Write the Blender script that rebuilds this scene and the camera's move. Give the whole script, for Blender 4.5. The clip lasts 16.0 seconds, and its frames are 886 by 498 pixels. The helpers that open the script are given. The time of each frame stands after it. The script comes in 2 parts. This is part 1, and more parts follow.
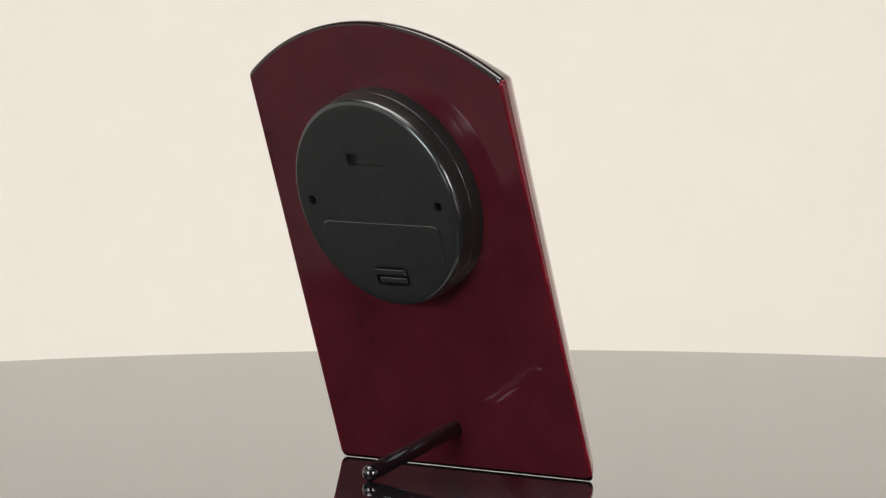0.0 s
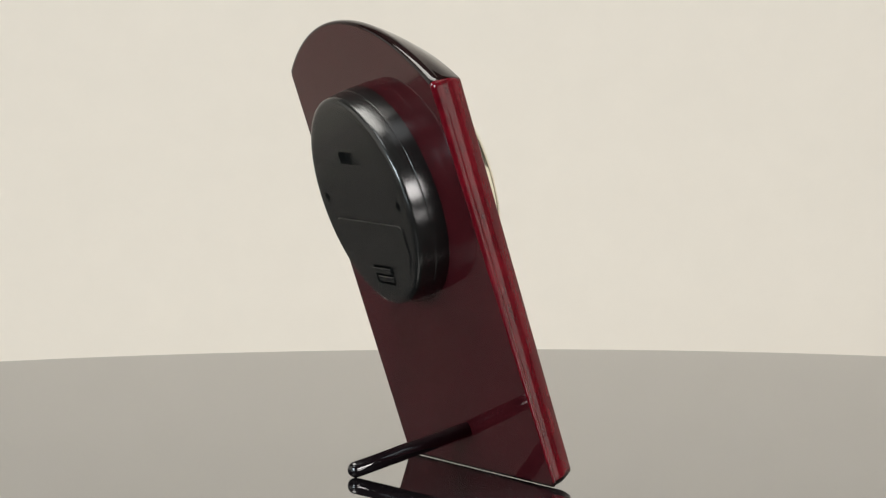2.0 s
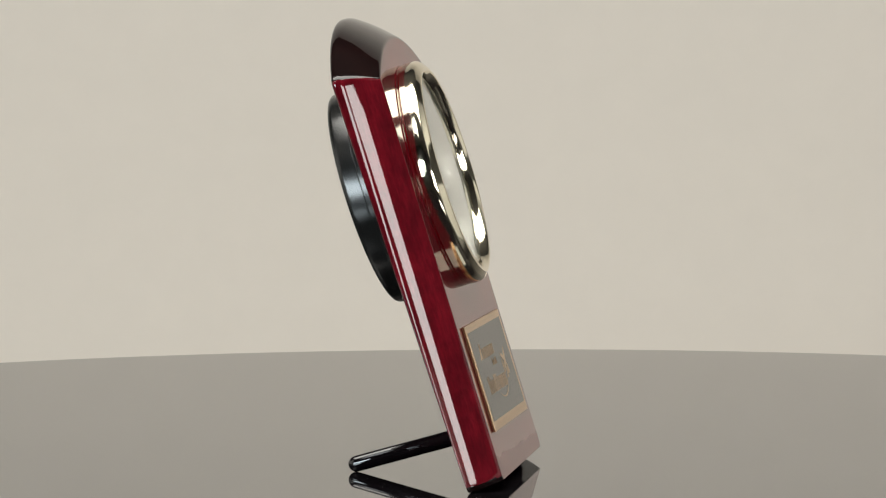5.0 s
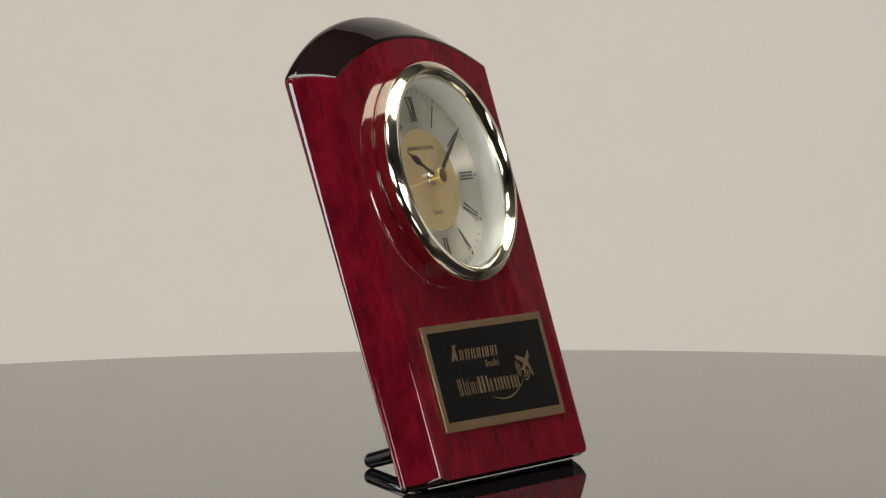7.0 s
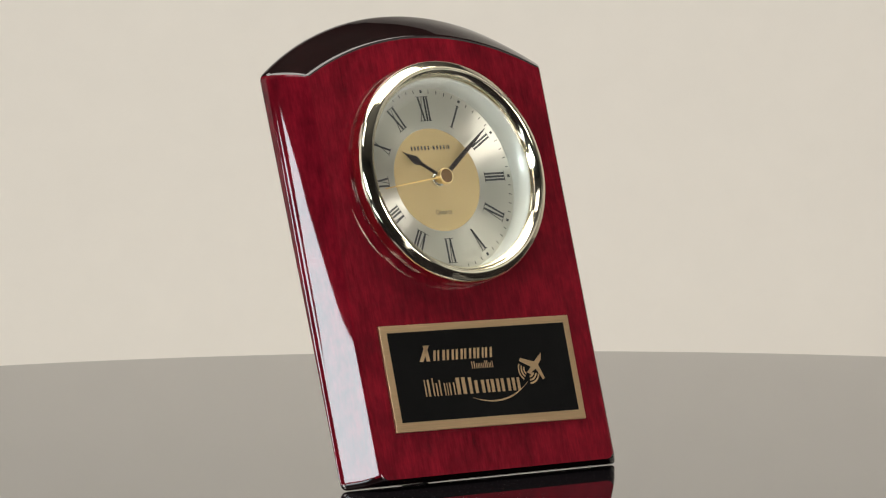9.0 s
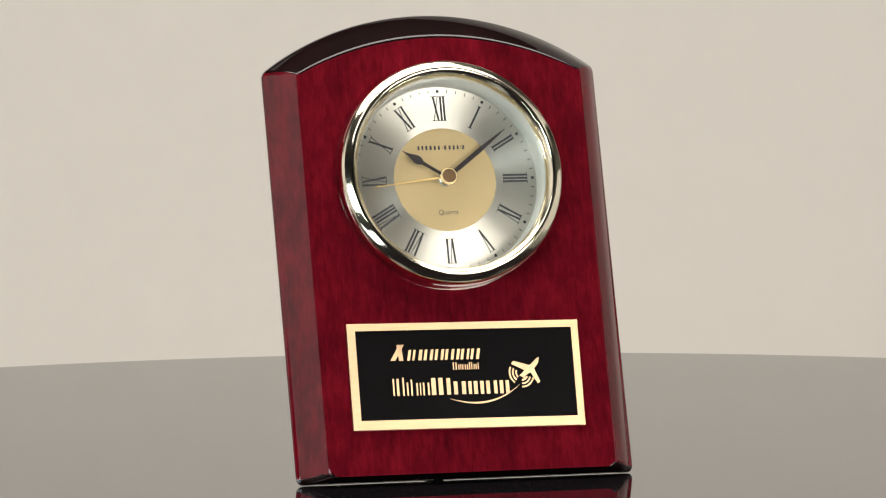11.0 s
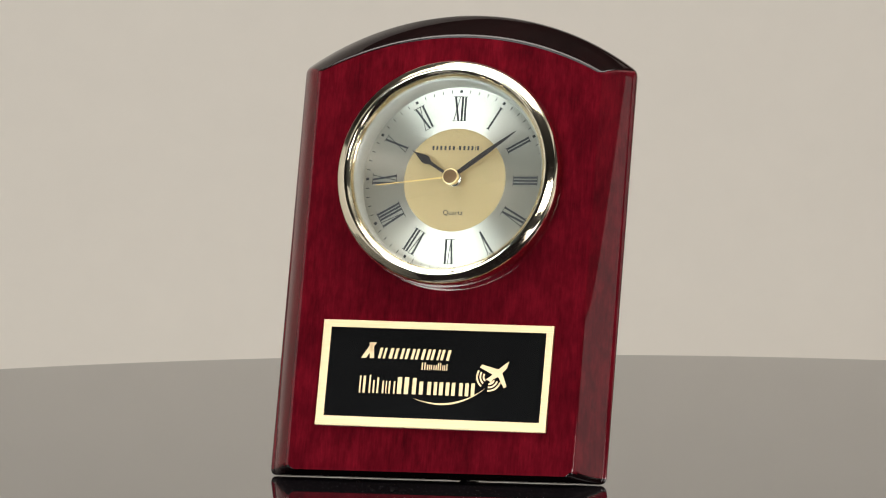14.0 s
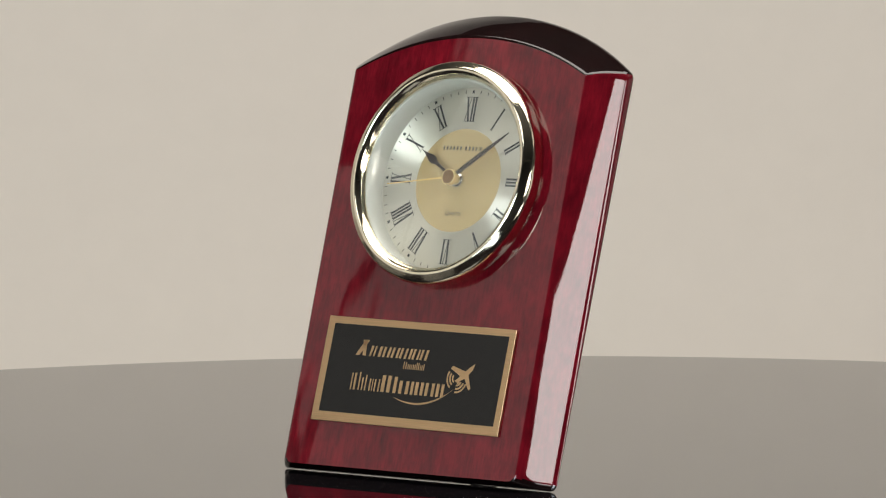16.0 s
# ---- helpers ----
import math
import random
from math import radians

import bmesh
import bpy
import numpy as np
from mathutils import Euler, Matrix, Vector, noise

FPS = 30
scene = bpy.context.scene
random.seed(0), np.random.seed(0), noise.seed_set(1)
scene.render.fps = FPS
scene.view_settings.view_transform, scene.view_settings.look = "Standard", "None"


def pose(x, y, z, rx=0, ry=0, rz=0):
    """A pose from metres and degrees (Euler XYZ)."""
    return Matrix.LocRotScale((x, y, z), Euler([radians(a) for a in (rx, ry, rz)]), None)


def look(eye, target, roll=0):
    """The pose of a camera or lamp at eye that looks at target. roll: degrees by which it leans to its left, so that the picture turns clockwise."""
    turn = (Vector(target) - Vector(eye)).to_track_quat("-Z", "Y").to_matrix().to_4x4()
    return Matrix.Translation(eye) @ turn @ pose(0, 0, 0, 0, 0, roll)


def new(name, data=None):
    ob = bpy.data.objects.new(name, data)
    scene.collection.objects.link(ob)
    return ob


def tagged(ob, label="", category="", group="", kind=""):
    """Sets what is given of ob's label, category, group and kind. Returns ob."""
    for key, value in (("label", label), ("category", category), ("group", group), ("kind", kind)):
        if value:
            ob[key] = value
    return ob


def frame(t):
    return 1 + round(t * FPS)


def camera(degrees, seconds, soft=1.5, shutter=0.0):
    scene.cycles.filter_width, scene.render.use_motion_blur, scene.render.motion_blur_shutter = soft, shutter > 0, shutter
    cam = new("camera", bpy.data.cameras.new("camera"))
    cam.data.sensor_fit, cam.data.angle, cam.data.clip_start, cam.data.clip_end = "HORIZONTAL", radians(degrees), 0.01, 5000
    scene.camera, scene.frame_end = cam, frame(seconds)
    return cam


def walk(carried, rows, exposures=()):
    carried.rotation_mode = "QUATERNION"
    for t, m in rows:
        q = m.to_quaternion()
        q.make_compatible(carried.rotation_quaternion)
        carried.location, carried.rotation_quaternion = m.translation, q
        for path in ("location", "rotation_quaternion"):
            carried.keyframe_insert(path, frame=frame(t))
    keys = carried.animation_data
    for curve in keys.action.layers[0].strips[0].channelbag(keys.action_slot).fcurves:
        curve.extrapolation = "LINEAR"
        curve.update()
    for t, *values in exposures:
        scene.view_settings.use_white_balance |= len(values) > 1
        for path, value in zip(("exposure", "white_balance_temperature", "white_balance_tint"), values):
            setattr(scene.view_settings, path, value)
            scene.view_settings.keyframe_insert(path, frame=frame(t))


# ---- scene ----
# ---------------------------------------------------------------- camera
EYE = (0.0002, -2.0259, 0.24276)
cam = camera(10.061, 16.0, soft=1.2)
AIM = (EYE[0] + math.sin(radians(0.0527)), EYE[1] + math.cos(radians(0.0527)), EYE[2] - math.tan(radians(4.2726)))
STILL = look(EYE, AIM, roll=-0.3987)
EXPOSURE = [(0.0, 0.25, 6370, 10), (1.0, 0.19, 6370, 9), (4.0, -0.19, 6420, 8), (7.0, -0.30, 6470, 9.5), (8.0, -0.21, 6490, 9),
            (9.0, -0.09, 6490, 9.5), (11.5, -0.22, 6510, 11), (12.5, -0.34, 6510, 11), (14.0, -0.35, 6520, 10.5), (16.0, -0.33, 6540, 11)]
walk(cam, [(0.0, STILL), (16.0, STILL)], exposures=EXPOSURE)

# ---------------------------------------------------------------- world and lamps
world = bpy.data.worlds.new("studio_world")
world.use_nodes = True
world.node_tree.nodes["Background"].inputs[0].default_value = (1.0, 0.95, 0.88, 1)
world.node_tree.nodes["Background"].inputs[1].default_value = 0.05
scene.world = world


def softbox(name, eye, target, w, h, power, color, roll=0):
    data = bpy.data.lights.new(name, "AREA")
    data.shape, data.size, data.size_y = "RECTANGLE", w, h
    data.energy, data.color = power, color
    ob = new(name, data)
    ob.matrix_world = look(eye, target, roll)
    return ob


softbox("softbox_left", (-1.097, -1.755, 0.385), (0, 0, 0.1), 0.96, 0.52, 24.5, (0.84, 0.95, 1.0))
softbox("softbox_right", (1.217, -1.675, 0.40), (0, 0, 0.1), 0.84, 0.56, 20, (1.0, 0.94, 0.91))
softbox("high_softbox", (-0.62, -1.02, 1.50), (0, 0, 0.12), 0.62, 0.55, 4, (0.97, 0.99, 1.0))
softbox("overhead_softbox", (0.0, 0.01, 1.55), (0, 0.01001, 0), 2.0, 0.94, 41, (1.0, 0.96, 0.89))


# ---------------------------------------------------------------- materials
def node_material(name):
    m = bpy.data.materials.new(name)
    m.use_nodes = True
    nt = m.node_tree
    return m, nt, nt.nodes["Principled BSDF"]


def add_node(nt, kind, **inputs):
    n = nt.nodes.new(kind)
    for k, v in inputs.items():
        n.inputs[k.replace("_", " ")].default_value = v
    return n


def ramp(nt, fac, stops):
    r = nt.nodes.new("ShaderNodeValToRGB")
    els = r.color_ramp.elements
    while len(els) < len(stops):
        els.new(0.5)
    for e, (p, c) in zip(els, stops):
        e.position, e.color = p, (*c, 1)
    nt.links.new(fac, r.inputs[0])
    return r.outputs[0]


def coords(nt, scale):
    tc = nt.nodes.new("ShaderNodeTexCoord")
    mp = nt.nodes.new("ShaderNodeMapping")
    mp.inputs["Scale"].default_value = scale
    nt.links.new(tc.outputs["Object"], mp.inputs[0])
    return mp.outputs[0]


def noise_tex(nt, vec, scale, detail=4.0, rough=0.55):
    n = add_node(nt, "ShaderNodeTexNoise", Scale=scale, Detail=detail, Roughness=rough)
    nt.links.new(vec, n.inputs["Vector"])
    return n.outputs["Fac"]


def mix_fac(nt, a, b, w):
    m = nt.nodes.new("ShaderNodeMix")
    m.inputs[0].default_value = w
    nt.links.new(a, m.inputs[2])
    nt.links.new(b, m.inputs[3])
    return m.outputs[0]


def bump(nt, bsdf, height, strength, distance, slot="Normal"):
    b = add_node(nt, "ShaderNodeBump", Strength=strength, Distance=distance)
    nt.links.new(height, b.inputs["Height"])
    nt.links.new(b.outputs[0], bsdf.inputs[slot])


def lacquered_wood(name, dark, mid, light, coat_rough=0.025, streaks=0.36, fibre=0.24, detail=5, cloud_size=(85, 48, 70)):
    m, nt, b = node_material(name)
    streak = noise_tex(nt, coords(nt, (480, 105, 200)), 1.0, detail, 0.6)
    cloud = noise_tex(nt, coords(nt, cloud_size), 1.0, detail, 0.66)
    pores = noise_tex(nt, coords(nt, (1600, 160, 600)), 1.0, 3, 0.6)
    fac = mix_fac(nt, mix_fac(nt, cloud, streak, streaks), pores, fibre)
    nt.links.new(ramp(nt, fac, [(0.30, dark), (0.5, mid), (0.70, light)]), b.inputs["Base Color"])
    b.inputs["Roughness"].default_value = 0.45
    b.inputs["Specular IOR Level"].default_value = 0.0
    b.inputs["Coat Weight"].default_value = 1.0
    b.inputs["Coat Roughness"].default_value = coat_rough
    b.inputs["Coat IOR"].default_value = 1.52
    wave = noise_tex(nt, coords(nt, (60, 22, 60)), 1.0, 1, 0.4)
    if coat_rough < 0.05:
        bump(nt, b, wave, 0.12, 0.0006, "Coat Normal")
    return m


ROSEWOOD = lacquered_wood("rosewood_lacquer", (0.034, 0.0016, 0.0036), (0.108, 0.0036, 0.0088), (0.20, 0.0072, 0.016))
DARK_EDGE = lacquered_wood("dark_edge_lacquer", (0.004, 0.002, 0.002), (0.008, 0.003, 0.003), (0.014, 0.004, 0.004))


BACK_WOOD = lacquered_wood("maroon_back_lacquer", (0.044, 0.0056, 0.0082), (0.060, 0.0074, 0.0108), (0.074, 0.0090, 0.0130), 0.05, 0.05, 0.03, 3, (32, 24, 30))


def plain(name, color, rough, metal=0.0, grain=0.0, grain_scale=400.0, coat=0.0, spec=0.5, ior=1.5):
    m, nt, b = node_material(name)
    b.inputs["Metallic"].default_value = metal
    b.inputs["Specular IOR Level"].default_value = spec
    b.inputs["IOR"].default_value = ior
    b.inputs["Coat Weight"].default_value = coat
    v = coords(nt, (1, 1, 1))
    fine = noise_tex(nt, v, grain_scale, 3)
    broad = noise_tex(nt, v, grain_scale / 14, 2)
    fac = mix_fac(nt, fine, broad, 0.5)
    lo = tuple(c * (1 - grain) for c in color)
    hi = tuple(min(1, c * (1 + grain)) for c in color)
    nt.links.new(ramp(nt, fac, [(0.3, lo), (0.7, hi)]), b.inputs["Base Color"])
    rr = add_node(nt, "ShaderNodeMapRange")
    rr.inputs[3].default_value, rr.inputs[4].default_value = rough * 0.85, rough * 1.15
    nt.links.new(fac, rr.inputs[0])
    nt.links.new(rr.outputs[0], b.inputs["Roughness"])
    return m, nt, b, fine


ACRYLIC = plain("black_acrylic", (0.008, 0.007, 0.008), 0.02, grain=0.2, grain_scale=60, ior=1.85)[0]
PAPER = plain("cream_backdrop_paper", (0.815, 0.762, 0.692), 0.85, grain=0.02, grain_scale=30, spec=0.2)[0]
WHITE_WALL = plain("white_studio_wall", (0.75, 0.745, 0.72), 0.9, grain=0.03, grain_scale=20, spec=0.2)[0]
DARK_WALL = plain("charcoal_studio_wall", (0.045, 0.044, 0.043), 0.9, grain=0.05, grain_scale=20, spec=0.2)[0]
WALL = plain("grey_studio_wall", (0.42, 0.41, 0.39), 0.9, grain=0.05, grain_scale=20, spec=0.2)[0]
CEILING = plain("studio_ceiling", (0.17, 0.165, 0.16), 0.9, grain=0.05, grain_scale=20, spec=0.2)[0]
FLOOR = plain("grey_studio_floor", (0.22, 0.21, 0.20), 0.7, grain=0.1, grain_scale=20, spec=0.3)[0]
GOLD = plain("polished_gold_plate", (0.94, 0.86, 0.67), 0.09, metal=1.0, grain=0.02, grain_scale=200)[0]
HUB_GOLD = plain("hub_gold", (0.83, 0.66, 0.36), 0.34, metal=1.0, grain=0.03, grain_scale=900)[0]
STEEL = plain("polished_steel", (0.80, 0.80, 0.80), 0.12, metal=1.0, grain=0.02, grain_scale=900)[0]
BRONZE = plain("bronze_hand", (0.62, 0.41, 0.15), 0.35, metal=0.6, grain=0.05, grain_scale=900)[0]
CAP_BROWN = plain("brown_cap", (0.15, 0.085, 0.04), 0.3, metal=0.6, grain=0.1, grain_scale=900)[0]
INK = plain("black_ink", (0.012, 0.012, 0.014), 0.5, grain=0.1, grain_scale=900)[0]
HAND_BLACK = plain("black_hand_paint", (0.014, 0.010, 0.010), 0.3, grain=0.1, grain_scale=900)[0]
REHAUT = plain("cream_inner_ring", (0.37, 0.365, 0.325), 0.32, metal=0.25, grain=0.02, grain_scale=300)[0]
PLATE_BLACK = plain("black_plate_lacquer", (0.004, 0.0038, 0.0036), 0.16, grain=0.2, grain_scale=800, spec=0.35)[0]
ROD = plain("black_rod_lacquer", (0.006, 0.004, 0.005), 0.05, grain=0.2, grain_scale=200, coat=0.5)[0]
HOUSING, nt_, b_, f_ = plain("black_housing_plastic", (0.012, 0.0118, 0.0110), 0.21, grain=0.15, grain_scale=2500, spec=0.75)
bump(nt_, b_, f_, 0.012, 0.0001)


def brushed(name, color, rough, scale, aniso=0.0, radial=False, contrast=1.0, metal=1.0):
    m, nt, b = node_material(name)
    b.inputs["Metallic"].default_value = metal
    b.inputs["Roughness"].default_value = rough
    f = noise_tex(nt, coords(nt, scale), 1.0, 3)
    nt.links.new(ramp(nt, f, [(0.3, tuple(c * (1 - 0.12 * contrast) for c in color)), (0.7, tuple(min(1, c * (1 + 0.08 * contrast)) for c in color))]), b.inputs["Base Color"])
    if aniso:
        b.inputs["Anisotropic"].default_value = aniso
        if radial:
            # spun metal: fine grooves run round, so gloss spreads along the radius
            t = nt.nodes.new("ShaderNodeTangent")
            t.direction_type, t.axis = "RADIAL", "Z"
            b.inputs["Anisotropic Rotation"].default_value = 0.25
            nt.links.new(t.outputs[0], b.inputs["Tangent"])
        else:
            # brushed across: gloss spreads upward along the face
            t = nt.nodes.new("ShaderNodeVectorTransform")
            t.vector_type, t.convert_from, t.convert_to = "VECTOR", "OBJECT", "WORLD"
            t.inputs[0].default_value = (0, 1, 0)
            nt.links.new(t.outputs[0], b.inputs["Tangent"])
    bump(nt, b, f, 0.05, 0.0001)
    return m


BRASS = brushed("brushed_brass", (0.66, 0.455, 0.26), 0.34, (60, 3000, 60), 0.75)
DIAL_SILVER = brushed("spun_silver", (0.55, 0.522, 0.455), 0.31, (2600, 2600, 2600), 0.98, True, 0.5, 0.88)
DIAL_GOLD = plain("satin_gold_disc", (0.325, 0.238, 0.118), 0.45, metal=0.45, grain=0.03, grain_scale=2000)[0]

GLASS, nt_, b_ = node_material("clear_lens_glass")
b_.inputs["Base Color"].default_value = (0.97, 1.0, 0.98, 1)
b_.inputs["Transmission Weight"].default_value = 1.0
b_.inputs["Roughness"].default_value = 0.0
b_.inputs["IOR"].default_value = 1.5


# ---------------------------------------------------------------- mesh tools
def finish(name, bm, material, smooth=True):
    me = bpy.data.meshes.new(name)
    bmesh.ops.recalc_face_normals(bm, faces=bm.faces)
    if smooth is not None:
        for f in bm.faces:
            f.smooth = smooth
    bm.to_mesh(me)
    bm.free()
    for m in material if isinstance(material, (list, tuple)) else [material]:
        me.materials.append(m)
    return me


def thing(name, bm, material, label, category, kind="", smooth=True):
    ob = new(name, finish(name, bm, material, smooth))
    return tagged(ob, label, category, kind=kind)


def part(name, bm, material, parent, label="", m=None, smooth=True):
    ob = new(name, finish(name, bm, material, smooth))
    ob.parent = parent
    if m is not None:
        ob.matrix_local = m
    return tagged(ob, label)


def box(bm, x0, x1, y0, y1, z0, z1, bevel=0.0):
    r = bmesh.ops.create_cube(bm, size=1.0)
    for v in r["verts"]:
        v.co = Vector(((x0 + x1) / 2 + v.co.x * (x1 - x0), (y0 + y1) / 2 + v.co.y * (y1 - y0), (z0 + z1) / 2 + v.co.z * (z1 - z0)))
    if bevel:
        es = list({e for v in r["verts"] for e in v.link_edges})
        bmesh.ops.bevel(bm, geom=es, offset=bevel, segments=2, profile=0.5, affect="EDGES")
    return bm


def lathe(bm, profile, n=96, cx=0.0, cy=0.0):
    """Turns a profile of (radius, height) round the local z axis."""
    rings = []
    for r, z in profile:
        if r < 1e-7:
            rings.append([bm.verts.new((cx, cy, z))])
        else:
            rings.append([bm.verts.new((cx + r * math.cos(2 * math.pi * i / n), cy + r * math.sin(2 * math.pi * i / n), z)) for i in range(n)])
    for a, b in zip(rings, rings[1:]):
        for i in range(n):
            j = (i + 1) % n
            if len(a) == 1 and len(b) == 1:
                continue
            if len(a) == 1:
                bm.faces.new((a[0], b[i], b[j]))
            elif len(b) == 1:
                bm.faces.new((a[i], a[j], b[0]))
            else:
                bm.faces.new((a[i], a[j], b[j], b[i]))
    return bm


def round_profile(points, r, seg=5):
    """Rounds the inner corners of an open profile with radius r."""
    out = [points[0]]
    for a, b, c in zip(points, points[1:], points[2:]):
        a_, b_v, c_ = Vector(a), Vector(b), Vector(c)
        d = min(r, (a_ - b_v).length * 0.49, (c_ - b_v).length * 0.49)
        p, q = b_v + (a_ - b_v).normalized() * d, b_v + (c_ - b_v).normalized() * d
        for k in range(seg + 1):
            t = k / seg
            out.append(tuple((1 - t) ** 2 * p + 2 * t * (1 - t) * b_v + t * t * q))
    out.append(points[-1])
    return out


def slab(bm, pts, z0, z1):
    """A flat closed outline raised from z0 to z1."""
    lo = [bm.verts.new((x, y, z0)) for x, y in pts]
    hi = [bm.verts.new((x, y, z1)) for x, y in pts]
    bm.faces.new(lo[::-1])
    bm.faces.new(hi)
    n = len(pts)
    for i in range(n):
        j = (i + 1) % n
        bm.faces.new((lo[i], lo[j], hi[j], hi[i]))
    return bm


def turned(pts, deg, dx=0.0, dy=0.0):
    """Turns an outline clockwise by deg, then shifts it."""
    c, s = math.cos(radians(deg)), math.sin(radians(deg))
    return [(x * c + y * s + dx, -x * s + y * c + dy) for x, y in pts]


def rounded_rect(x0, x1, y0, y1, r, seg=5):
    out = []
    for cx, cy, a0 in ((x1 - r, y1 - r, 0), (x0 + r, y1 - r, 90), (x0 + r, y0 + r, 180), (x1 - r, y0 + r, 270)):
        for k in range(seg + 1):
            a = radians(a0 + 90 * k / seg)
            out.append((cx + r * math.cos(a), cy + r * math.sin(a)))
    return out


# ---------------------------------------------------------------- studio
def build_studio():
    bm = bmesh.new()
    box(bm, -3.7, 3.7, -3.4, 2.6, -0.95, -0.85)
    thing("floor", bm, FLOOR, "plain grey studio floor", "floor", "structure", smooth=False)
    bm = bmesh.new()
    box(bm, -3.7, 3.7, -3.4, 2.6, 2.2, 2.3)
    thing("ceiling", bm, CEILING, "plain grey studio ceiling", "ceiling", "structure", smooth=False)
    for name, b in (("wall_north", (-3.7, 3.7, 2.5, 2.6)), ("wall_south", (-3.7, 3.7, -3.4, -3.3)), ("wall_west", (-3.7, -3.6, -3.3, 2.5)), ("wall_east", (3.6, 3.7, -3.3, 2.5))):
        bm = bmesh.new()
        box(bm, b[0], b[1], b[2], b[3], -0.85, 2.2)
        paint, label = {"wall_south": (DARK_WALL, "plain charcoal studio wall"), "wall_west": (WALL, "plain grey studio wall")}.get(name, (WALL, "plain grey studio wall"))
        thing(name, bm, paint, label, "wall", "structure", smooth=False)
    # white boards added out of view on both sides, sized to brighten the clock's reflections
    for name, x, (y0, y1), z0, z1 in (("added_reflector", -1.45, (-1.05, -0.2), -0.845, 1.75), ("added_reflector", -1.45, (-0.19, 0.9), -0.845, 0.70), ("added_reflector", 1.45, (-0.7, 0.6), -0.845, 0.42), ("added_reflector", 1.45, (-0.7, 0.9), 0.95, 2.2)):
        bm = bmesh.new()
        side = 1 if x > 0 else -1
        slab(bm, [(y0, z0), (y1, z0), (y1, z1), (y0, z1)], 0.0, 0.02)
        ob = thing(name, bm, WHITE_WALL, "flat white reflector board added out of view beside the set", "reflector", smooth=False)
        tagged(ob, group="reflectors")
        ob.matrix_world = Matrix(((0, 0, side, x), (1, 0, 0, 0), (0, 1, 0, 0), (0, 0, 0, 1)))
    # paper sweep: floor, curve, upright
    bm = bmesh.new()
    prof = [(0.3, -0.845)] + [(1.3 + 0.6 * math.sin(radians(a)), -0.245 - 0.6 * math.cos(radians(a))) for a in range(0, 91, 9)] + [(1.9, 1.75)]
    rows = []
    for off in (0.0, 0.003):
        rows.append([[bm.verts.new((x, y + off, z + off * 0.3)) for y, z in prof] for x in (-3.0, 3.0)])
    for side in rows:
        for i in range(len(prof) - 1):
            bm.faces.new((side[0][i], side[0][i + 1], side[1][i + 1], side[1][i]))
    thing("backdrop", bm, PAPER, "seamless cream paper studio backdrop", "backdrop", "structure")


# ---------------------------------------------------------------- turntable
DISC_AT = (0.0197, -0.00527)


def build_turntable():
    root = tagged(new("turntable"), "round glossy black acrylic display turntable", "turntable")
    bm = bmesh.new()
    lathe(bm, [(0, 0), (0.5146, 0), (0.5146, -0.012), (0, -0.012)], 256, *DISC_AT)
    part("disc", bm, ACRYLIC, root, "glossy black acrylic disc", smooth=False)
    bm = bmesh.new()
    lathe(bm, [(0, -0.012), (0.16, -0.012), (0.16, -0.845), (0, -0.845)], 48)
    part("pedestal", bm, WALL, root)
    return root


# ---------------------------------------------------------------- clock
LEAN = radians(16.820)
CL, SL = math.cos(LEAN), math.sin(LEAN)
OX, OY = 0.00518, -0.01985
# clock space: u across, v up along the leaning face, w out of the front
TO_TABLE = Matrix(((1, 0, 0, OX), (0, SL, -CL, OY), (0, CL, SL, 0), (0, 0, 0, 1)))
MM = 0.001
THICK = 14.2 * MM
BACK = -3.2 * MM
WEDGE = 4.0 * MM
FACE_V = 121.6 * MM


def outline(hw, vb, vt, apex, rb, rt):
    """Arched front outline, counter-clockwise from the lower left corner."""
    half, rise = hw, apex - vt
    rad = (half * half + rise * rise) / (2 * rise)
    cv = apex - rad
    pts = []

    def fillet(a, b, c, r, seg=7):
        a, b, c = Vector(a), Vector(b), Vector(c)
        p, q = b + (a - b).normalized() * r, b + (c - b).normalized() * r
        for k in range(seg + 1):
            t = k / seg
            pts.append(tuple((1 - t) ** 2 * p + 2 * t * (1 - t) * b + t * t * q))

    def line(a, b, n):
        for k in (0.12, *range(1, n), n - 0.12):
            pts.append((a[0] + (b[0] - a[0]) * k / n, a[1] + (b[1] - a[1]) * k / n))

    a1 = math.asin(half / rad)
    d = rt / rad
    start = (rad * math.sin(a1 - d), cv + rad * math.cos(a1 - d))
    fillet((-hw, vt), (-hw, vb), (hw, vb), rb)
    line((-hw + rb, vb), (hw - rb, vb), 16)
    fillet((-hw, vb), (hw, vb), (hw, vt), rb)
    line((hw, vb + rb), (hw, vt - rt), 24)
    fillet((hw, vb), (hw, vt), start, rt)
    for k in (0.12, *range(1, 48), 47.88):
        a = (a1 - d) * (1 - 2 * k / 48)
        pts.append((rad * math.sin(a), cv + rad * math.cos(a)))
    fillet((-start[0], start[1]), (-hw, vt), (-hw, vb), rt)
    line((-hw, vt - rt), (-hw, vb + rb), 24)
    return pts


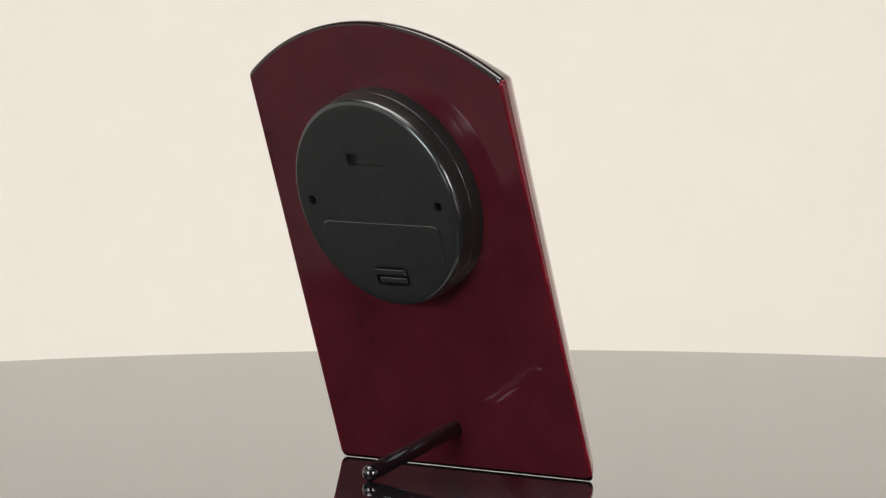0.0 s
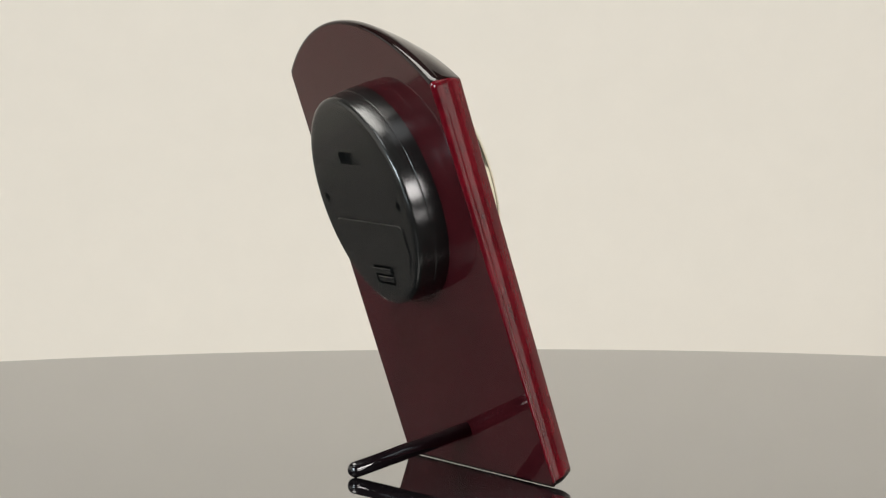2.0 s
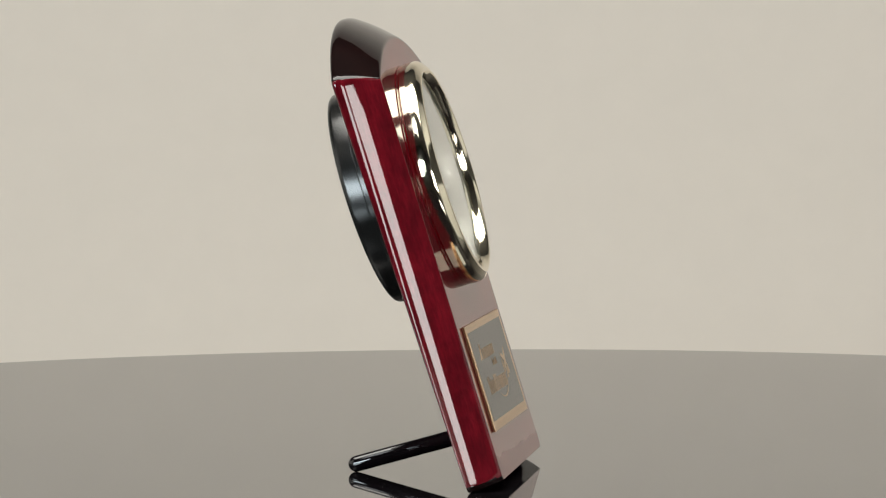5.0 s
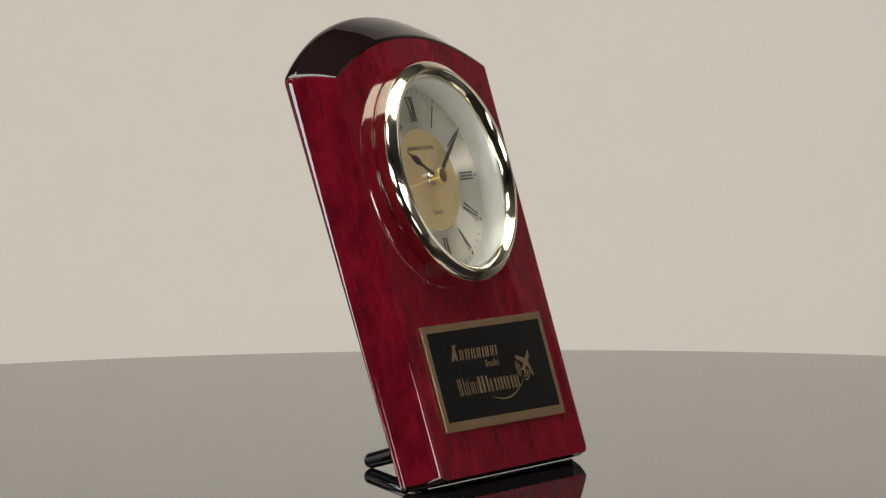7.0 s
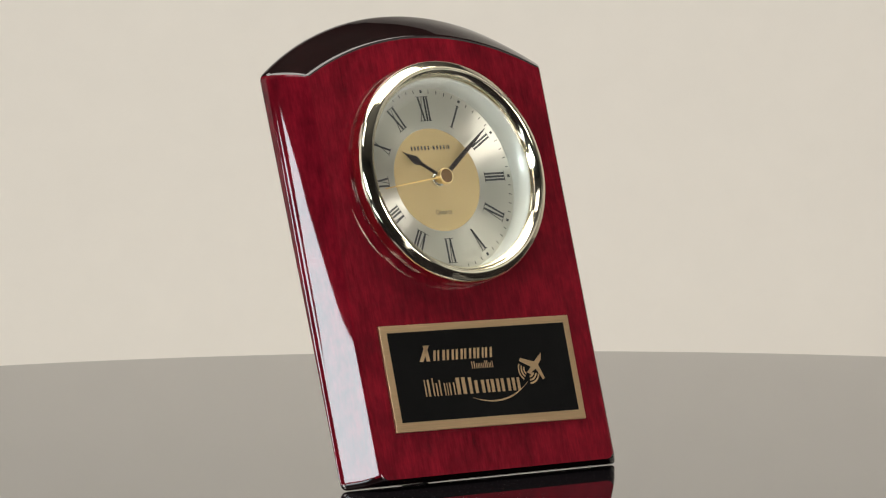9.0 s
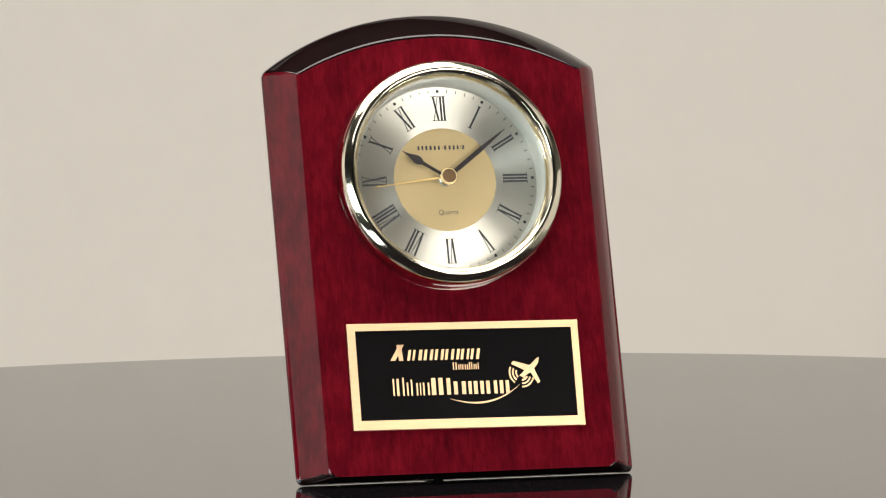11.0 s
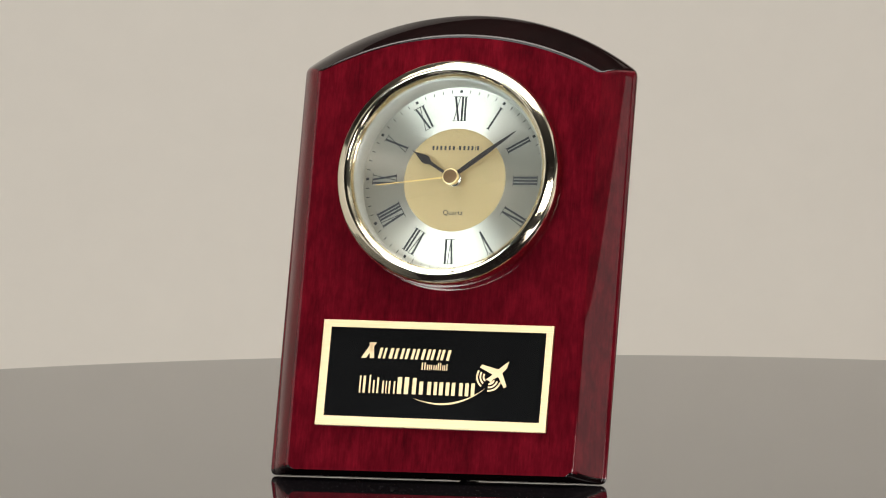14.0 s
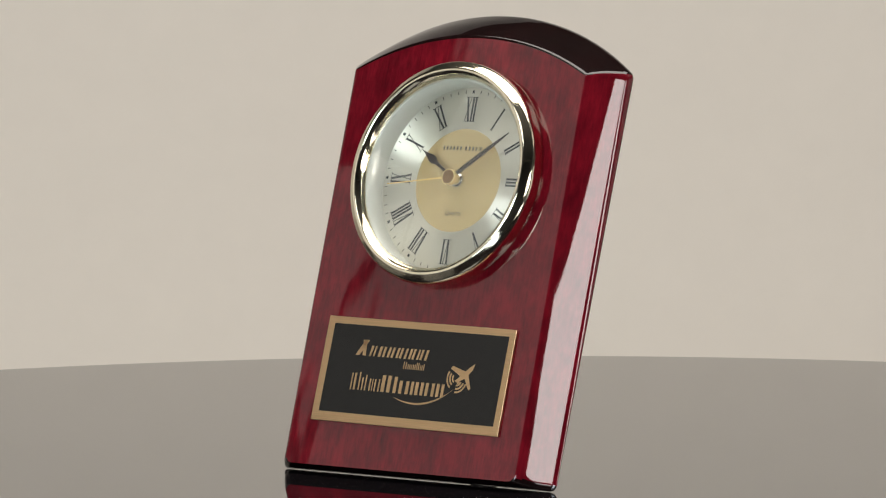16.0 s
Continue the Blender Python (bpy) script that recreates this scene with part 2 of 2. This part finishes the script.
def build_body(clock):
    bm = bmesh.new()
    er = 1.2 * MM
    # rounded back edge, gently swelling flank, rounded front edge
    rings = []
    spec = []
    for a in (0, 18, 36, 54, 72, 90):
        s = radians(a)
        spec.append((BACK + er * (1 - math.cos(s)), 0.0, er * (1 - math.sin(s)), 0.0))
    # shoulder: turns from the narrow side into the long, slightly rounded bevel
    p0, p1, p3 = Vector((70.3, -1.9)), Vector((70.3, -0.1)), Vector((60.25, 13.35))
    p2 = p1 + (p3 - p1).normalized() * 1.9
    curve = [(1 - q) ** 2 * p0 + 2 * q * (1 - q) * p1 + q * q * p2 for q in (0.15, 0.3, 0.45, 0.6, 0.75, 0.9, 1.0)]
    for c in curve:
        spec.append((c.y * MM, (70.3 - c.x) / 9.4, 0.0, 0.0))
    for k in range(1, 20):
        q = k / 20
        c = p2.lerp(p3, q)
        spec.append((c.y * MM, (70.3 - c.x) / 9.4, 0.0, 0.55 * MM * math.sin(math.pi * q)))
    # rounded ridge between the bevel and the front
    e, crest, f = p3, Vector((59.6, 14.2)), Vector((58.6, 14.2))
    for q in (0.0, 0.2, 0.4, 0.6, 0.8, 1.0):
        c = (1 - q) ** 2 * e + 2 * q * (1 - q) * crest + q * q * f
        spec.append((c.y * MM, (70.3 - c.x) / 9.4, 0.0, 0.0))
    for w, t, inset, swell in spec:
        g = swell - inset
        o = outline((70.3 - 9.4 * t) * MM + g, -0.15 * MM + 0.5 * MM * t - g, (169.8 - 3.7 * t) * MM + g, (193.2 - 10.9 * t) * MM + g, 3.2 * MM, max(0.8, 2.2 - 1.2 * t) * MM)
        # the slab thins towards its foot
        slope = max(0.0, (2 * MM - w) / (2 * MM - BACK)) * WEDGE
        rings.append([bm.verts.new((u, v, w + slope * (1 - v / (165 * MM)))) for u, v in o])
    n = len(rings[0])
    for a, b in zip(rings, rings[1:]):
        for i in range(n):
            j = (i + 1) % n
            f = bm.faces.new((a[i], a[j], b[j], b[i]))
            mid = (a[i].co + b[j].co) / 2
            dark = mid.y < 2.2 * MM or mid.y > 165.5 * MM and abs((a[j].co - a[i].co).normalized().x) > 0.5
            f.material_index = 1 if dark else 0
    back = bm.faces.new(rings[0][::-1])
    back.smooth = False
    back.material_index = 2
    # front with a round bore for the movement
    m = 96
    br = 41.0 * MM
    lip = [bm.verts.new((br * math.cos(2 * math.pi * i / m), FACE_V + br * math.sin(2 * math.pi * i / m), THICK)) for i in range(m)]
    low = [bm.verts.new((v.co.x, v.co.y, 7.0 * MM)) for v in lip]
    edges = [bm.edges.new((lip[i], lip[(i + 1) % m])) for i in range(m)]
    edges += [bm.edges.get((rings[-1][i], rings[-1][(i + 1) % n])) for i in range(n)]
    front = bmesh.ops.triangle_fill(bm, use_beauty=True, use_dissolve=False, edges=edges)
    flat = [g for g in front["geom"] if isinstance(g, bmesh.types.BMFace)]
    for i in range(m):
        j = (i + 1) % m
        bm.faces.new((lip[i], lip[j], low[j], low[i]))
    flat.append(bm.faces.new(low))
    for f in bm.faces:
        f.smooth = True
    for f in flat + [back]:
        f.smooth = False
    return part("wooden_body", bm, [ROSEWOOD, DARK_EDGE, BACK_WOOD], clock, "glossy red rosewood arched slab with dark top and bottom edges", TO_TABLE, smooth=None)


NUMERALS = ("XII", "I", "II", "III", "IV", "V", "VI", "VII", "VIII", "IX", "X", "XI")


def numeral_mesh(text, deg):
    """Slender Roman figures with thick and thin strokes and hairline serifs, tops outward."""
    bm = bmesh.new()
    h0, h1 = 24.5 * MM, 34.8 * MM
    thick, thin, pitch = 0.82 * MM, 0.30 * MM, 1.30 * MM
    wide = {"I": pitch, "V": 2.9 * MM, "X": 3.1 * MM}
    total = sum(wide[c] for c in text)
    x = -total / 2
    z0, z1 = 0.06 * MM, 0.12 * MM

    def stroke(xa, ya, xb, yb, w):
        slab(bm, turned([(xa - w / 2, ya), (xa + w / 2, ya), (xb + w / 2, yb), (xb - w / 2, yb)], deg), z0, z1)

    for c in text:
        w = wide[c]
        a, b, mid = x + 0.45 * MM, x + w - 0.45 * MM, x + w / 2
        if c == "I":
            stroke(mid, h0, mid, h1, thick)
        elif c == "V":
            stroke(a + 0.2 * MM, h1, mid, h0, thick)
            stroke(b, h1, mid + 0.1 * MM, h0, thin)
        else:
            stroke(a + 0.2 * MM, h1, b - 0.2 * MM, h0, thick)
            stroke(b, h1, a, h0, thin)
        x += w
    ser = total / 2 + 0.25 * MM
    for y0 in (h1 - 0.22 * MM, h0) if text != "V" else (h1 - 0.22 * MM,):
        slab(bm, turned([(-ser, y0), (ser, y0), (ser, y0 + 0.22 * MM), (-ser, y0 + 0.22 * MM)], deg), z0 + 0.01 * MM, z1 + 0.01 * MM)
    return bm


def word_mesh(text, size):
    cu = bpy.data.curves.new("word", "FONT")
    cu.body, cu.size, cu.align_x, cu.align_y = text, size, "CENTER", "CENTER"
    cu.extrude = 0.03 * MM
    cu.resolution_u = 3
    ob = bpy.data.objects.new("word", cu)
    scene.collection.objects.link(ob)
    me = bpy.data.meshes.new_from_object(ob.evaluated_get(bpy.context.evaluated_depsgraph_get()))
    bpy.data.objects.remove(ob)
    bm = bmesh.new()
    bm.from_mesh(me)
    return bm


def build_dial(clock):
    at = TO_TABLE @ Matrix.Translation((0, FACE_V, 8.5 * MM))
    up = TO_TABLE @ Matrix.Translation((0, FACE_V, 10.0 * MM))
    bm = bmesh.new()
    lathe(bm, [(0, 0), (39.2 * MM, 0), (39.2 * MM, -1.2 * MM), (0, -1.2 * MM)], 128)
    dial = part("dial", bm, DIAL_SILVER, clock, "spun silver dial with gold centre and Roman numerals", at, smooth=False)
    bm = bmesh.new()
    lathe(bm, [(0, 0.05 * MM), (21.4 * MM, 0.05 * MM), (21.4 * MM, -0.1 * MM), (0, -0.1 * MM)], 128)
    part("centre_disc", bm, DIAL_GOLD, dial, "satin gold centre disc", smooth=False)
    for i, text in enumerate(NUMERALS):
        part("numeral", numeral_mesh(text, 30 * i), INK, dial, smooth=False)
    for i in range(60):
        bm = bmesh.new()
        if i % 5 == 0:
            slab(bm, turned([(-0.55 * MM, 36.3 * MM), (0.55 * MM, 36.3 * MM), (0.55 * MM, 37.5 * MM), (-0.55 * MM, 37.5 * MM)], 6 * i), 0.06 * MM, 0.12 * MM)
        else:
            slab(bm, turned([(-0.16 * MM, 36.2 * MM), (0.16 * MM, 36.2 * MM), (0.16 * MM, 37.6 * MM), (-0.16 * MM, 37.6 * MM)], 6 * i), 0.06 * MM, 0.12 * MM)
        part("minute_mark", bm, INK, dial, smooth=False)
    part("lettering", word_mesh("Quartz", 2.95 * MM), INK, dial, "small black printed word", Matrix.Translation((0.3 * MM, -13.6 * MM, 0.1 * MM)), smooth=False)
    # maker's line as plain marks
    x = -10.5 * MM
    for w in (1.5, 1.5, 1.6, 1.6, 1.6, 1.5, 0.8, 1.7, 1.6, 1.5, 1.5, 0.5, 1.6):
        bm = bmesh.new()
        h = 0.14 if w == 0.8 else 0.85
        box(bm, x + 0.1 * MM, x + (0.1 + 0.52 * w) * MM, (13.3 - h) * MM, (13.3 + h) * MM, 0.06 * MM, 0.12 * MM)
        part("printed_mark", bm, INK, dial, smooth=False)
        x += w * MM + 0.16 * MM
    # inner ring between dial and glass
    bm = bmesh.new()
    lathe(bm, [(38.6 * MM, 0.0), (39.0 * MM, 10.1 * MM), (40.5 * MM, 10.1 * MM), (40.5 * MM, -1.2 * MM)], 128)
    part("inner_ring", bm, REHAUT, clock, "cream reflective ring round the dial", at)
    # hands
    bm = bmesh.new()
    hour = [(-0.55, -1), (0.55, -1), (0.7, 11.5), (1.7, 13.2), (1.8, 14.6), (1.2, 16.4), (0.45, 18.6), (0, 21.3), (-0.45, 18.6), (-1.2, 16.4), (-1.8, 14.6), (-1.7, 13.2), (-0.7, 11.5)]
    slab(bm, turned([(x * MM, y * MM) for x, y in hour], 302.5), 2.2 * MM, 2.5 * MM)
    part("hour_hand", bm, HAND_BLACK, clock, "black spade-shaped hour hand", up, smooth=False)
    bm = bmesh.new()
    minute = [(-0.7, -1), (0.7, -1), (1.0, 8), (0.95, 18), (0.55, 26), (0.12, 32), (-0.12, 32), (-0.55, 26), (-0.95, 18), (-1.0, 8)]
    slab(bm, turned([(x * MM, y * MM) for x, y in minute], 52.8), 3.3 * MM, 3.6 * MM)
    part("minute_hand", bm, HAND_BLACK, clock, "black tapered minute hand", up, smooth=False)
    bm = bmesh.new()
    slab(bm, turned([(-0.32 * MM, -1 * MM), (0.32 * MM, -1 * MM), (0.2 * MM, 31.6 * MM), (-0.2 * MM, 31.6 * MM)], 263.0), 4.3 * MM, 4.5 * MM)
    part("second_hand", bm, BRONZE, clock, "thin gold second hand", up, smooth=False)
    bm = bmesh.new()
    lathe(bm, round_profile([(3.1 * MM, 0), (3.1 * MM, 1.3 * MM), (2.4 * MM, 1.9 * MM), (0, 1.9 * MM)], 0.2 * MM, 3), 40)
    part("collar", bm, STEEL, clock, "polished steel collar", at)
    bm = bmesh.new()
    lathe(bm, round_profile([(1.6 * MM, 0.2 * MM), (1.6 * MM, 3.2 * MM), (3.3 * MM, 3.2 * MM), (3.3 * MM, 5.2 * MM), (2.95 * MM, 5.3 * MM), (0, 5.3 * MM)], 0.2 * MM, 3), 40)
    hub = part("hub", bm, HUB_GOLD, clock, "gold centre hub", up)
    bm = bmesh.new()
    lathe(bm, [(0, 5.42 * MM), (2.75 * MM, 5.42 * MM), (2.9 * MM, 5.25 * MM), (0, 5.2 * MM)], 40)
    part("cap", bm, CAP_BROWN, hub, "brown cap", smooth=False)


def build_bezel(clock):
    at = TO_TABLE @ Matrix.Translation((0, FACE_V + 0.6 * MM, 0))
    bm = bmesh.new()
    # upright flank, sloping front, short inner slope
    prof = [(40.6, 14.15), (45.8, 14.15), (45.8, 14.6), (46.4, 14.9), (46.4, 19.8), (45.7, 21.4), (42.9, 23.4), (41.7, 23.5), (40.2, 21.9), (39.4, 20.0), (39.3, 18.7), (40.6, 18.7), (40.6, 14.15)]
    lathe(bm, round_profile([(a * MM, b * MM) for a, b in prof], 1.1 * MM, 6), 144)
    part("bezel", bm, GOLD, clock, "polished pale gold bezel", at)
    bm = bmesh.new()
    prof = [(0, 21.4), (13, 21.27), (26, 20.89), (33, 20.59), (39.4, 20.24), (39.55, 20.23), (39.6, 20.22), (39.6, 19.44), (39.55, 19.43), (39.4, 19.44), (33, 19.79), (26, 20.09), (13, 20.47), (0, 20.6)]
    lathe(bm, [(r * MM, z * MM) for r, z in prof], 96)
    g = part("glass", bm, GLASS, clock, "clear slightly domed glass", at)
    g.visible_shadow = False


def build_plate(clock):
    bm = bmesh.new()
    box(bm, -48.45 * MM, 48.05 * MM, 18.2 * MM, 61.35 * MM, THICK + 0.05 * MM, THICK + 1.1 * MM, 0.15 * MM)
    askew = Matrix.Translation((0, 40 * MM, 0)) @ Matrix.Rotation(radians(-0.62), 4, "Z") @ Matrix.Translation((0, -40 * MM, 0))
    plate = part("name_plate", bm, BRASS, clock, "brushed brass engraved plate with a black panel", TO_TABLE @ askew, smooth=False)
    top = THICK + 1.1 * MM
    bm = bmesh.new()
    box(bm, -45.0 * MM, 45.0 * MM, 22.0 * MM, 58.4 * MM, top - 0.2 * MM, top + 0.05 * MM)
    part("black_panel", bm, PLATE_BLACK, plate, "satin black lacquered panel", smooth=False)
    z0, z1 = top, top + 0.12 * MM

    def at(x, y):
        return ((x - 797) / 4.44 * MM, (18.0 + (759 - y) / 189 * 43.4) * MM)

    def marks(x, y0, y1, widths, gap, lean, fill):
        """A row of plain marks of the engraved line's size."""
        for w in widths:
            bm = bmesh.new()
            a, b = at(x, y1), at(x + w, y0)
            s = lean * (b[1] - a[1])
            slab(bm, [(a[0], a[1]), (a[0] + (b[0] - a[0]) * fill, a[1]), (a[0] + (b[0] - a[0]) * fill + s, b[1]), (a[0] + s, b[1])], z0, z1)
            part("engraved_mark", bm, BRASS, plate, smooth=False)
            x += w + gap

    # slanted upper line: outer strokes of each broad mark
    marks(658, 609, 637, (9,), 0, 0.62, 1.0)
    marks(674, 609, 637, (8,), 0, -0.10, 1.0)
    for x, w in ((689, 5), (698, 4), (709, 6), (719, 5), (730, 5), (739, 5), (750, 5), (758, 5), (769, 5), (779, 5), (787, 5), (798, 4), (805, 5), (816, 5)):
        marks(x, 618.5, 637, (w,), 0, 0.2, 1.0)
    # small middle line
    for x, y, w in ((772, 642, 2.2), (777, 642, 2.2), (782, 646, 2), (786, 646, 1.6), (789.5, 646, 1.8), (794, 646, 1.8), (798, 646, 1.8), (802, 642, 2), (806, 642, 2), (810.5, 646, 1.8), (814, 646, 1.8), (818, 643.5, 1.8)):
        marks(x, y, 655, (w,), 0, 0.0, 1.0)
    # lower line: thin marks, then bold ones
    for x, y, w in ((659, 669, 3), (666, 669, 4.5), (677, 667, 3), (684.5, 676, 3), (692, 671, 3), (702, 677, 3), (708.5, 677, 2), (714, 677, 3), (723, 677, 3)):
        marks(x, y, 699, (w,), 0, 0.0, 1.0)
    for x, y, w in ((730, 669, 8), (743, 669, 8), (758, 670, 7), (771, 676, 7), (786, 676, 7), (798, 676, 6), (808, 676, 7), (820, 676, 6.5), (831, 676, 6.5), (845, 676, 6.5), (856, 676, 6.5), (867, 676, 6.5)):
        marks(x, y, 699, (w,), 0, 0.0, 1.0)

    # swoosh below the words
    bm = bmesh.new()
    upper, lower = [], []
    for k in range(25):
        t = k / 24
        x = (1 - t) ** 2 * 762 + 2 * t * (1 - t) * 835 + t * t * 893
        y = (1 - t) ** 2 * 706 + 2 * t * (1 - t) * 731 + t * t * 684
        w = 0.3 + 3.0 * math.sin(math.pi * t) ** 0.8
        upper.append(at(x, y - w / 2))
        lower.append(at(x, y + w / 2))
    slab(bm, lower + upper[::-1], z0, z1)
    part("engraved_swoosh", bm, BRASS, plate, smooth=False)
    # winged emblem and wave arcs
    plane = [(933, 635), (930, 647), (922, 656), (932, 680), (927, 683), (915, 663), (905, 668), (903, 675), (899, 671), (893, 668), (899, 664), (904, 659), (880, 647), (884, 642), (914, 650), (925, 641)]
    bm = bmesh.new()
    slab(bm, [at(x, y) for x, y in plane][::-1], z0, z1)
    part("engraved_emblem", bm, BRASS, plate, smooth=False)
    for cx, cy, a0, a1 in ((897, 663, 150, 235), (899, 667, 265, 345)):
        for r in (9, 15, 21):
            bm = bmesh.new()
            pts = []
            for rr in (r - 1.6, r + 1.6):
                row = [at(cx + rr * math.cos(radians(a0 + (a1 - a0) * k / 12)), cy - rr * math.sin(radians(a0 + (a1 - a0) * k / 12))) for k in range(13)]
                pts += row if rr < r else row[::-1]
            slab(bm, pts, z0, z1 - 0.03 * MM)
            part("engraved_arc", bm, BRASS, plate, smooth=False)


HOUSE_V, HOUSE_R, HOUSE_D = 121.3, 44.5, 16.2


def build_housing(clock):
    # seen from behind: local x turns over, z points backward
    at = TO_TABLE @ Matrix.Translation((0, HOUSE_V * MM, 0)) @ Matrix.Rotation(math.pi, 4, "Y") @ Matrix.Rotation(radians(1.25), 4, "X")
    z = HOUSE_D * MM
    bm = bmesh.new()
    n = 128
    # skirt ring, fine parting groove, rounded drum
    prof = [(r * MM, h * MM) for r, h in ((44.75, 0.3), (44.7, 8.0), (44.68, 8.12), (44.63, 8.18), (44.52, 8.24), (44.52, 8.34), (44.56, 8.42), (44.55, 8.5), (44.55, 8.65))]
    prof += round_profile([(44.54 * MM, 8.9 * MM), ((HOUSE_R - 0.5) * MM, z), (39.0 * MM, z)], 4.8 * MM, 10)
    lathe(bm, prof, n)
    bm.verts.ensure_lookup_table()
    rim = bm.verts[-n:]
    edges = [bm.edges.get((rim[i], rim[(i + 1) % n])) for i in range(n)]
    # recesses: two round holes, the slot and the latch pocket
    circle = [(math.cos(2 * math.pi * k / 20), math.sin(2 * math.pi * k / 20)) for k in range(20)]
    recesses = [([(-x0 * MM + 2.1 * MM * x, (121.45 - HOUSE_V) * MM + 2.1 * MM * y) for x, y in circle], 5.0) for x0 in (35.8 - 0.4, -35.1 + 0.4)]
    recesses.append((rounded_rect(-10.3 * MM, 10.3 * MM, (137.3 - HOUSE_V) * MM, (142.4 - HOUSE_V) * MM, 0.8 * MM), 2.6))
    recesses.append((rounded_rect(-9.2 * MM, 9.2 * MM, (86.0 - HOUSE_V) * MM, (94.0 - HOUSE_V) * MM, 2.0 * MM), 3.0))
    flat = []
    for pts, depth in recesses:
        top = [bm.verts.new((x, y, z)) for x, y in pts]
        low = [bm.verts.new((x, y, z - depth * MM)) for x, y in pts]
        k = len(pts)
        edges += [bm.edges.new((top[i], top[(i + 1) % k])) for i in range(k)]
        for i in range(k):
            flat.append(bm.faces.new((top[i], top[(i + 1) % k], low[(i + 1) % k], low[i])))
        flat.append(bm.faces.new(low))
    cap = bmesh.ops.triangle_fill(bm, use_beauty=True, use_dissolve=False, edges=edges)
    flat += [g for g in cap["geom"] if isinstance(g, bmesh.types.BMFace)]
    for f in bm.faces:
        f.smooth = True
    for f in flat:
        f.smooth = False
    body = part("movement_housing", bm, HOUSING, clock, "round black plastic movement housing on the back", at, smooth=None)

    # battery cover, cut to the round rim
    def clipped(pts, r):
        out = []
        for x, y in pts:
            d = math.hypot(x, y)
            k = min(1.0, r / d)
            out.append((x * k, y * k))
        return out

    y0, y1 = (94.4 - HOUSE_V) * MM, (113.0 - HOUSE_V) * MM
    dense = []
    base = rounded_rect(-32.2 * MM, 32.2 * MM, y0, y1, 3.0 * MM, 6)
    for p, q in zip(base, base[1:] + base[:1]):
        m = max(1, int(math.dist(p, q) / (1.5 * MM)))
        dense += [(p[0] + (q[0] - p[0]) * k / m, p[1] + (q[1] - p[1]) * k / m) for k in range(m)]
    bm = bmesh.new()
    outer = clipped(dense, 38.8 * MM)
    inner = [(x * 0.985, (y - (y0 + y1) / 2) * 0.97 + (y0 + y1) / 2) for x, y in outer]
    lo = [bm.verts.new((x, y, z - 0.1 * MM)) for x, y in outer]
    mid = [bm.verts.new((x, y, z + 0.25 * MM)) for x, y in outer]
    hi = [bm.verts.new((x, y, z + 0.45 * MM)) for x, y in inner]
    k = len(lo)
    for a, b in ((lo, mid), (mid, hi)):
        for i in range(k):
            bm.faces.new((a[i], a[(i + 1) % k], b[(i + 1) % k], b[i]))
    bm.faces.new(hi)
    part("battery_cover", bm, HOUSING, body, "black plastic battery cover", smooth=False)
    bm = bmesh.new()
    box(bm, -8.4 * MM, 8.4 * MM, (90.8 - HOUSE_V) * MM, (93.4 - HOUSE_V) * MM, z - 3.0 * MM, z + 0.9 * MM, 0.35 * MM)
    box(bm, -7.6 * MM, 7.6 * MM, (87.0 - HOUSE_V) * MM, (89.6 - HOUSE_V) * MM, z - 3.0 * MM, z + 0.1 * MM, 0.5 * MM)
    part("latch", bm, HOUSING, body, "ribbed release latch", smooth=False)
    bm = bmesh.new()
    box(bm, -0.9 * MM, 0.9 * MM, y1 - 0.3 * MM, y1 + 0.7 * MM, z - 0.1 * MM, z + 0.4 * MM, 0.15 * MM)
    part("cover_tab", bm, HOUSING, body, smooth=False)


def build_leg(clock):
    bm = bmesh.new()
    r = 3.35 * MM
    a = TO_TABLE @ Vector((-0.2 * MM, 17.8 * MM, 0.0))
    b = TO_TABLE @ Vector((-0.2 * MM, 19.8 * MM, -51.1 * MM))
    b.z = r
    length = (b - a).length
    lathe(bm, [(0, -0.002), (r, -0.002), (r, length)] + [(r * math.cos(radians(k)), length + r * math.sin(radians(k))) for k in range(10, 90, 10)] + [(0, length + r)], 32)
    m = Matrix.Translation(a) @ (b - a).to_track_quat("Z", "Y").to_matrix().to_4x4()
    part("support_rod", bm, ROD, clock, "glossy black round support rod", m)


def build_clock():
    clock = tagged(new("desk_clock"), "glossy rosewood arched desk clock leaning on a rod", "clock")
    build_body(clock)
    build_bezel(clock)
    build_dial(clock)
    build_plate(clock)
    build_housing(clock)
    build_leg(clock)
    return clock


build_studio()
turntable = build_turntable()
desk_clock = build_clock()


def motions():
    rows = [(t, pose(0, 0, 0, 0, 0, 136.421 - 10.9538 * t)) for t in range(0, 17)]
    walk(turntable, rows)
    walk(desk_clock, rows)


motions()
